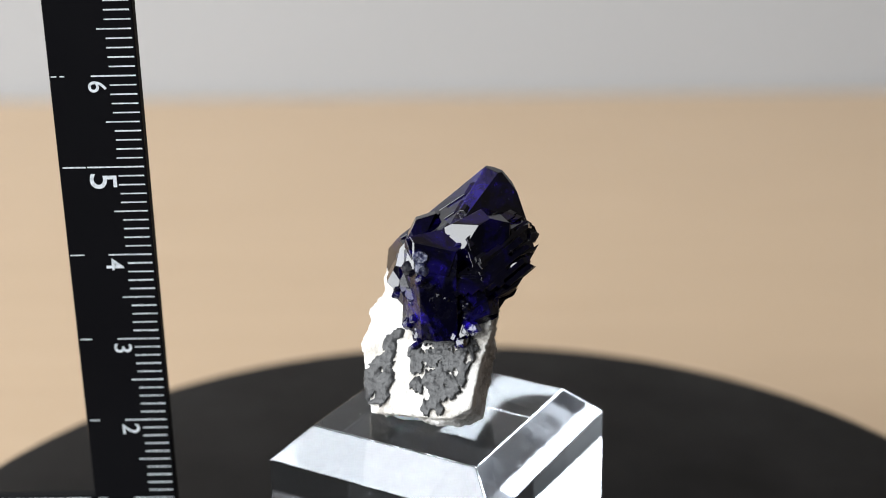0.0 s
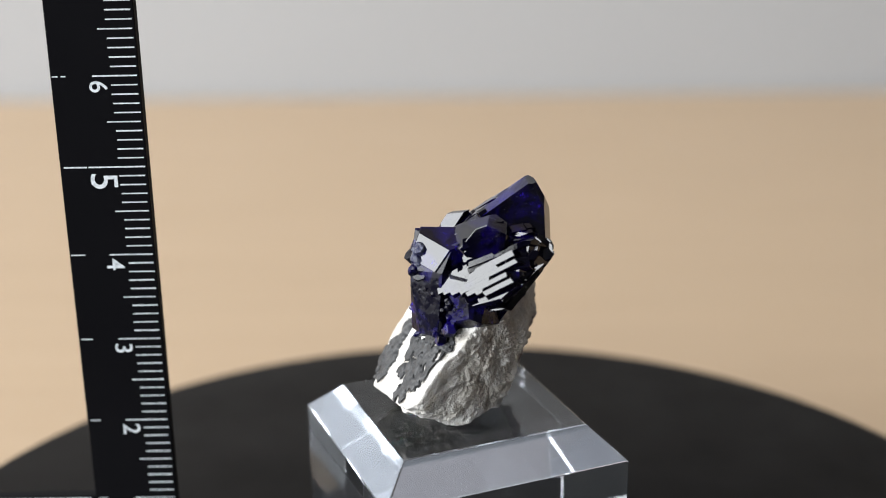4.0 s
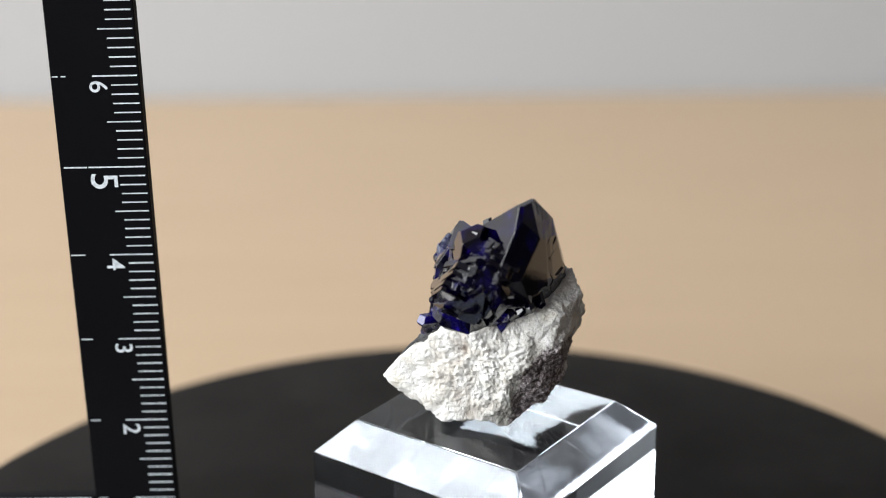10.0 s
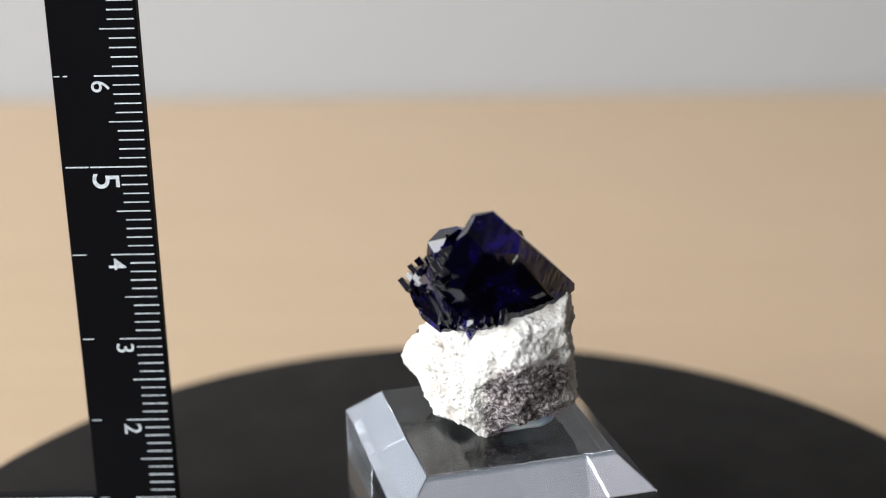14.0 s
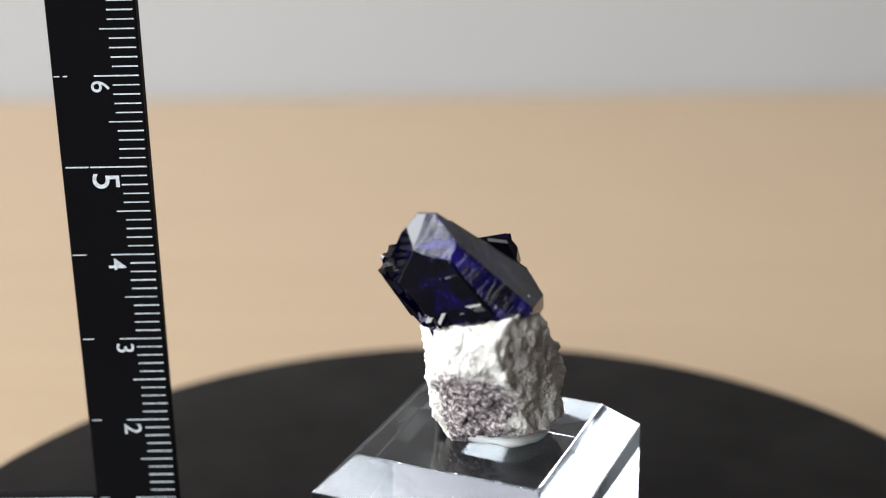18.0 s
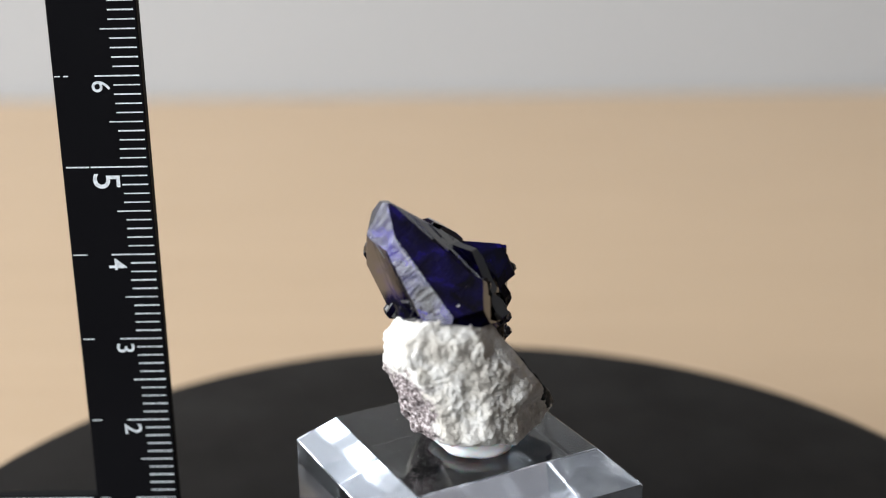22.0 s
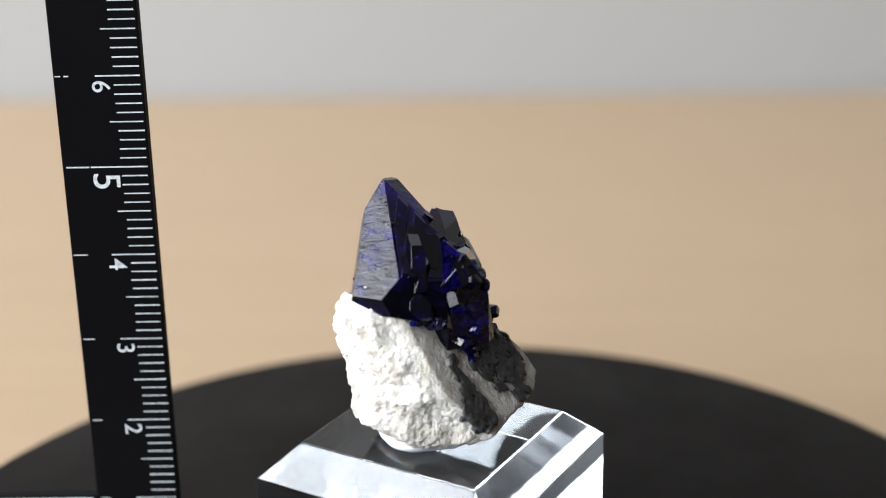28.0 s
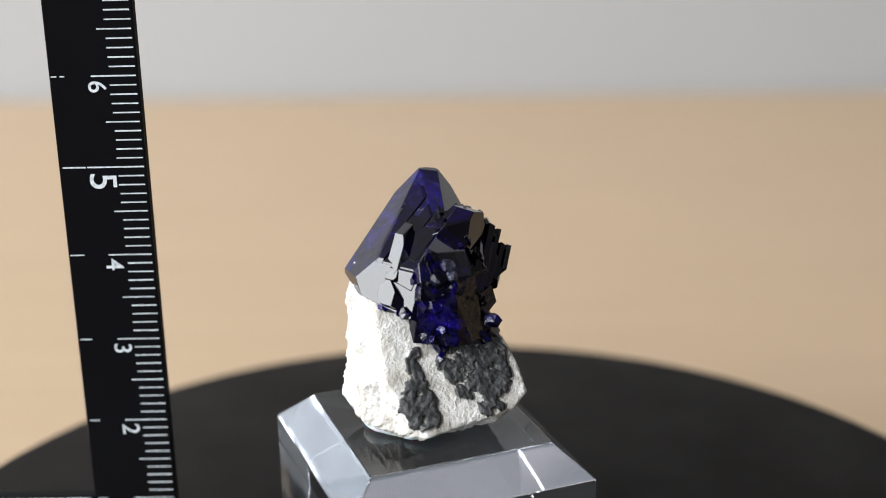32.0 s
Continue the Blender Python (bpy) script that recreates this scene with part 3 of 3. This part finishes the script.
def knob(rnd, at, size):
    """A stubby lump with many small faces."""
    bm = bmesh.new()
    bmesh.ops.create_icosphere(bm, subdivisions=2, radius=size)
    turn = Euler((rnd.uniform(0, 6), rnd.uniform(0, 6), rnd.uniform(0, 6))).to_quaternion()
    dents = [(direction(rnd.uniform(-180, 180), rnd.uniform(-70, 70)), size * rnd.uniform(0.62, 0.9)) for _ in range(9)]
    for v in bm.verts:
        p = turn @ v.co * rnd.uniform(0.94, 1.06)
        for n, d in dents:
            if p.dot(n) > d:
                p -= n * (p.dot(n) - d)
        v.co = at + p
    return bm


def side_crystal():
    solid("side_crystal", SIDE_CENTRE, SIDE_FACES, AZURITE_ROUGH, "stout deep blue azurite crystal")
    solid("side_crystal_head", SIDE_CENTRE, HEAD_FACES, AZURITE_CLEAR, "wide translucent blue head of the stout crystal")
    solid("side_crystal", Vector((0.0018, -0.0004, 0.0360)), ((-88, 10, 2.0), (-40, 15, 2.2), (0, 0, 2.4), (60, 0, 3), (180, 0, 3), (0, 90, 3.2), (0, -90, 3.2), (-130, 5, 2.4), (-65, -40, 2.5), (-20, -50, 2.9)), AZURITE_ROUGH)
    rnd = random.Random(31)
    for x, y, z, size in ((-4.0, -1.6, 41.0, 0.95), (-3.9, -2.0, 40.0, 1.0), (-5.1, -1.5, 39.9, 1.0), (-4.0, -2.6, 38.9, 0.8), (-5.0, -0.5, 41.0, 0.8)):
        part("crystal_knob", knob(rnd, Vector((x, y, z)) * MM, size * MM), DRUSY if x > -4.05 and z > 39.5 else AZURITE_ROUGH, specimen)
    for _ in range(22):
        at = Vector((0.4, -1.7, 35.6)) + direction(rnd.uniform(-170, 0), rnd.uniform(-60, 60)) * rnd.uniform(0.7, 1.3)
        part("crystal_knob", knob(rnd, at * MM, rnd.uniform(0.25, 0.5) * MM), AZURITE_ROUGH, specimen)
    facets("crystal_facet", ((0.1, -3.1, 33.4, -117, 1.2, 1.3, 0), (-0.6, -3.0, 33.0, -117, 0.5, 0.4, 20)), AZURITE, 12, sink=0.0)
    made = 0
    while made < 10:
        w = direction(rnd.uniform(-215, -60), rnd.uniform(-55, 5))
        far = min(d * MM / max(w.dot(direction(a, e)), 1e-3) for a, e, d in SIDE_FACES)
        if far > 0.0056:
            continue
        size = rnd.uniform(0.35, 0.6)
        part("crystal_knob", knob(rnd, SIDE_CENTRE + w * (far - 0.8 * size * MM), size * MM), AZURITE_ROUGH, specimen)
        made += 1
    facets("crystal_facet", ((-3.2, -2.9, 38.8, -88, 1.4, 1.0, 0), (0.7, 0.4, 42.0, -20, 1.5, 1.0, 20), (-5.0, -1.1, 41.5, -117, 1.5, 2.2, 10),
                             (-5.6, -0.4, 38.1, -117, 1.3, 2.0, -15), (-5.1, -1.6, 37.0, -117, 1.2, 1.0, 0), (-0.9, 1.9, 41.0, -49, 1.8, 0.8, -25)), AZURITE_ROUGH, 6)


def sheaf():
    """Parallel blades: one broad common face, and ends that stop at different lengths."""
    n, along = direction(-88, 34), Vector((0.73, 0.43, 0.45)).normalized()
    across = n.cross(along).normalized()
    along = across.cross(n).normalized()
    rnd = random.Random(21)
    for layer, (top, reach, width) in enumerate(((2.9, 1.2, 0.7), (2.3, 1.7, 0.75), (1.6, 2.2, 0.8), (0.9, 2.6, 0.85), (0.1, 2.9, 0.9), (-0.8, 3.1, 1.0))):
        at = -5.0
        while at < 2.9 + 0.4 * layer:
            w = width * rnd.uniform(0.5, 1.6)
            end = direction(-58 + rnd.uniform(-16, 14), 30 + rnd.uniform(-24, 12))
            planes = faces_of(*[(a + rnd.uniform(-5, 5), e + rnd.uniform(-5, 5), d + rnd.uniform(-0.55, 0.12)) for a, e, d in SHEAF_FACES])
            lean = direction(-88 + rnd.uniform(10, 30), 34 + rnd.uniform(-12, 4))
            planes += [(lean, (top + rnd.uniform(-0.04, 0.04)) * MM), (-n, (1.6 - top + 1.2) * MM), (across, (at + w) * MM), (-across, -(at - 0.03) * MM)]
            planes += [(end, (reach + 2.3 + rnd.uniform(-0.6, 0.7)) * MM), (direction(0 + rnd.uniform(-12, 12), 8 + rnd.uniform(-8, 8)), (reach + 2.0 + rnd.uniform(-0.5, 0.6)) * MM)]
            planes += [((along * -1 + n * 0.2).normalized(), rnd.uniform(3.2, 5.2) * MM)]
            bm = cut_solid(SHEAF_CENTRE, planes, 0.03, 0.000012)
            if len(bm.faces) > 6:
                part("crystal_blade", bm, AZURITE, specimen)
            else:
                bm.free()
            at += w
    # the broad plate on the front of the sheaf: blades grown together, with free ends like fingers
    for lo, hi, start, end in ((0.95, 1.4, 4.7, -3.6), (0.35, 0.95, 5.9, -1.9), (-0.35, 0.35, 6.7, 2.9), (-0.75, -0.35, 6.2, 0.5), (-1.25, -0.75, 5.4, 2.4), (-1.65, -1.25, 4.6, 0.1),
                               (-2.15, -1.65, 4.1, 1.7), (-2.5, -2.15, 3.2, -0.5), (-3.05, -2.5, 2.7, 0.9), (-3.4, -3.05, 2.1, -0.9)):
        lean = (n + across * rnd.uniform(-0.012, 0.012) + along * rnd.uniform(-0.012, 0.012)).normalized()
        planes = [(lean, 0.00352), (-n, -0.0018), (across, (hi + 0.03) * MM), (-across, -lo * MM), ((along + across * rnd.uniform(-0.5, 0.5) + n * 0.3).normalized(), end * MM + 0.0007),
                  ((across * rnd.uniform(-0.6, 0.2) - along + n * 0.25).normalized(), start * MM + 0.0006)]
        part("crystal_blade", cut_solid(SHEAF_CENTRE, planes, 0.02, 0.000012), AZURITE, specimen)
    facets("crystal_facet", ((8.1, 2.2, 42.0, -49, 1.1, 0.6, 25), (7.2, 0.8, 41.2, -49, 2.1, 0.9, 5), (7.0, 0.0, 40.1, -49, 1.5, 0.6, 0), (4.1, 1.1, 43.0, -49, 0.7, 1.4, 10), (1.2, 3.0, 44.8, -49, 0.8, 0.8, 30)), AZURITE, 8)
    facets("crystal_facet", ((7.0, 2.8, 42.6, -20, 1.2, 0.5, -5), (7.2, 5.2, 41.4, -20, 0.8, 0.7, 0), (4.0, 2.0, 43.5, -20, 0.5, 0.7, 30), (7.6, 3.9, 41.8, 8, 1.4, 0.7, -20), (5.5, 6.5, 40.9, 8, 0.7, 0.3, 0), (6.0, 5.7, 39.2, 8, 1.1, 0.6, -30)), AZURITE, 9)
    for k, (x, y, z, spin) in enumerate(((3.4, 4.5, 36.2, 0.2), (3.1, 6.5, 36.7, 1.1), (3.6, 5.5, 36.5, 0.7), (3.9, 3.5, 36.3, 1.9), (3.2, 7.6, 37.2, 2.5), (2.2, 8.6, 37.4, 1.4))):
        prism(Vector((x, y, z)) * MM, Vector((0.55, 0.35, -0.75 - 0.15 * (k % 3))).normalized(), spin, 0.00062, 0.0005, 0.0013, AZURITE)


main_crystal()
side_crystal()
sheaf()


def small_crystals():
    """Little blue crystals that stud the foot of the large ones."""
    rnd = random.Random(11)
    spots = [(0.0010, -0.0028, 0.0331), (-0.0040, -0.0016, 0.0316), (-0.0004, -0.0027, 0.0322), (0.0006, -0.0024, 0.0334), (-0.0014, -0.0022, 0.0328), (-0.0044, -0.0012, 0.0336), (-0.0053, -0.0002, 0.0338),
             (0.0027, 0.0036, 0.0350), (0.0030, 0.0048, 0.0352), (0.0026, 0.0018, 0.0346), (-0.0060, 0.0020, 0.0352), (-0.0064, 0.0040, 0.0362)]
    for x, y, z in spots:
        for k in range(3):
            at = Vector((x, y, z)) * 0.96 + Vector((0, 0.0003, z * 0.04)) + Vector([rnd.uniform(-0.0007, 0.0007) for _ in range(3)])
            out = (Vector((x, y, 0)) - Vector((-0.0005, 0.003, -0.001))).normalized()
            w = rnd.uniform(0.00035, 0.0007)
            q = out.to_track_quat("Z", "Y") @ Euler((rnd.uniform(-0.7, 0.7), rnd.uniform(-0.7, 0.7), rnd.uniform(0, 3))).to_quaternion()
            planes = [(q @ direction(60 * s, 0), w) for s in range(6)] + [(q @ direction(120 * s + 20, 42), w * 1.5) for s in range(3)] + [(q @ Vector((0, 0, -1)), w * 2)]
            part("small_crystal", cut_solid(at, planes, 0.01, 0.00002), AZURITE_SMALL, specimen)


small_crystals()


# ---- the ruler ----
ruler = tagged(new("set_square_ruler"), "black acrylic right-angled ruler with white centimetre marks", "ruler")
RULER_AT = Vector((-0.03365, 0.0048, DISC_TOP + 0.00005))
SCALE_ZERO = -0.00083      # the printed scale begins below the foot
EDGE_L, EDGE_R, RULER_T, RULER_H, ARM_H = -0.00926, 0.0003, 0.0015, 0.1005, 0.0095
part("upright", box((EDGE_R - EDGE_L, RULER_T, RULER_H), ((EDGE_L + EDGE_R) / 2, RULER_T / 2, RULER_H / 2), 0.00012), RULER_BLACK, ruler, "tall black upright")
part("arm", box((0.060, RULER_T, ARM_H), (EDGE_L - 0.0299, RULER_T / 2, ARM_H / 2), 0.00012), RULER_BLACK, ruler, "flat black foot arm")


SAWN = material("sawn_black_acrylic", (0.006, 0.006, 0.007), 0.75, IOR=1.2)
for ob in ruler.children:
    ob.data.materials.append(SAWN)
    for f in ob.data.polygons:
        f.material_index = 1 if abs(f.normal.y) < 0.3 else 0


def mark(w, h, x, z):
    part("scale_mark", box((w, 0.00005, h), (x, -0.000028, z)), INK, ruler)


scuffs = random.Random(8)
for mm in range(3, 99):
    z = mm * MM + SCALE_ZERO
    long = 0.0061 if mm == 50 else 0.0047 if mm % 10 == 0 else 0.00365 if mm % 5 == 0 else 0.0028
    mark(long + scuffs.uniform(-0.00008, 0.00008), 0.00014 + scuffs.uniform(-0.00003, 0.00002), -long / 2 + scuffs.uniform(-0.00006, 0.00006), z)
    if mm == 50:
        mark(0.0025, 0.00016, EDGE_L + 0.0017, z)
    elif mm % 10 == 0 and mm < 45:
        mark(0.0014 + scuffs.uniform(-0.0004, 0.0002), 0.00012, EDGE_L + 0.0010, z)
    elif mm % 10 == 0:
        mark(0.0006, 0.00012, EDGE_L + 0.0005, z)
        mark(0.0005, 0.00013, EDGE_L + 0.0014, z)
for k in range(6):
    mark(0.00018, 0.0040, -0.0098 - 0.010 * k, ARM_H - 0.0024)
part("scale_line", box((0.0500, 0.00005, 0.00030), (EDGE_L - 0.0255, -0.000028, ARM_H - 0.0004)), INK, ruler, "worn white edge line")


def digit(text, x, z, size):
    data = bpy.data.curves.new("digit", "FONT")
    data.body, data.size, data.align_x, data.align_y, data.extrude = text, size, "CENTER", "CENTER", 0.000025
    data.offset = size * 0.003
    tmp = bpy.data.objects.new("digit", data)
    me = bpy.data.meshes.new_from_object(tmp)
    bpy.data.objects.remove(tmp)
    me.materials.append(INK)
    ob = new("digit", me)
    ob.parent = ruler
    ob.matrix_basis = pose(x, -0.00003, z, 90, 90, 0)


for value in range(1, 10):
    digit(str(value), -0.0047 if value == 5 else -0.0043, value * CM + SCALE_ZERO - (0.0016 if value == 5 else 0.00115), 0.0042 if value == 5 else 0.0028)


# ---- what moves ----
def motions():
    steps = [i * 0.5 for i in range(65)]
    for thing in (turntable, block, putty, specimen):
        walk(thing, [(t, pose(0, 0, DISC_TOP, 0, 0, TURN_RATE * t)) for t in steps])
    x, y, z = RULER_AT
    sway = ((0, 0.0), (5, 0.4), (10, 0.4), (12.5, 1.0), (18, 1.0), (25, 1.35), (28, 1.3), (30, 0.8), (32, 0.0))
    walk(ruler, [(t, pose(x + 0.00018 * s, y, z, -1.67, -0.5 + 0.14 * s, 0)) for t, s in sway])


motions()
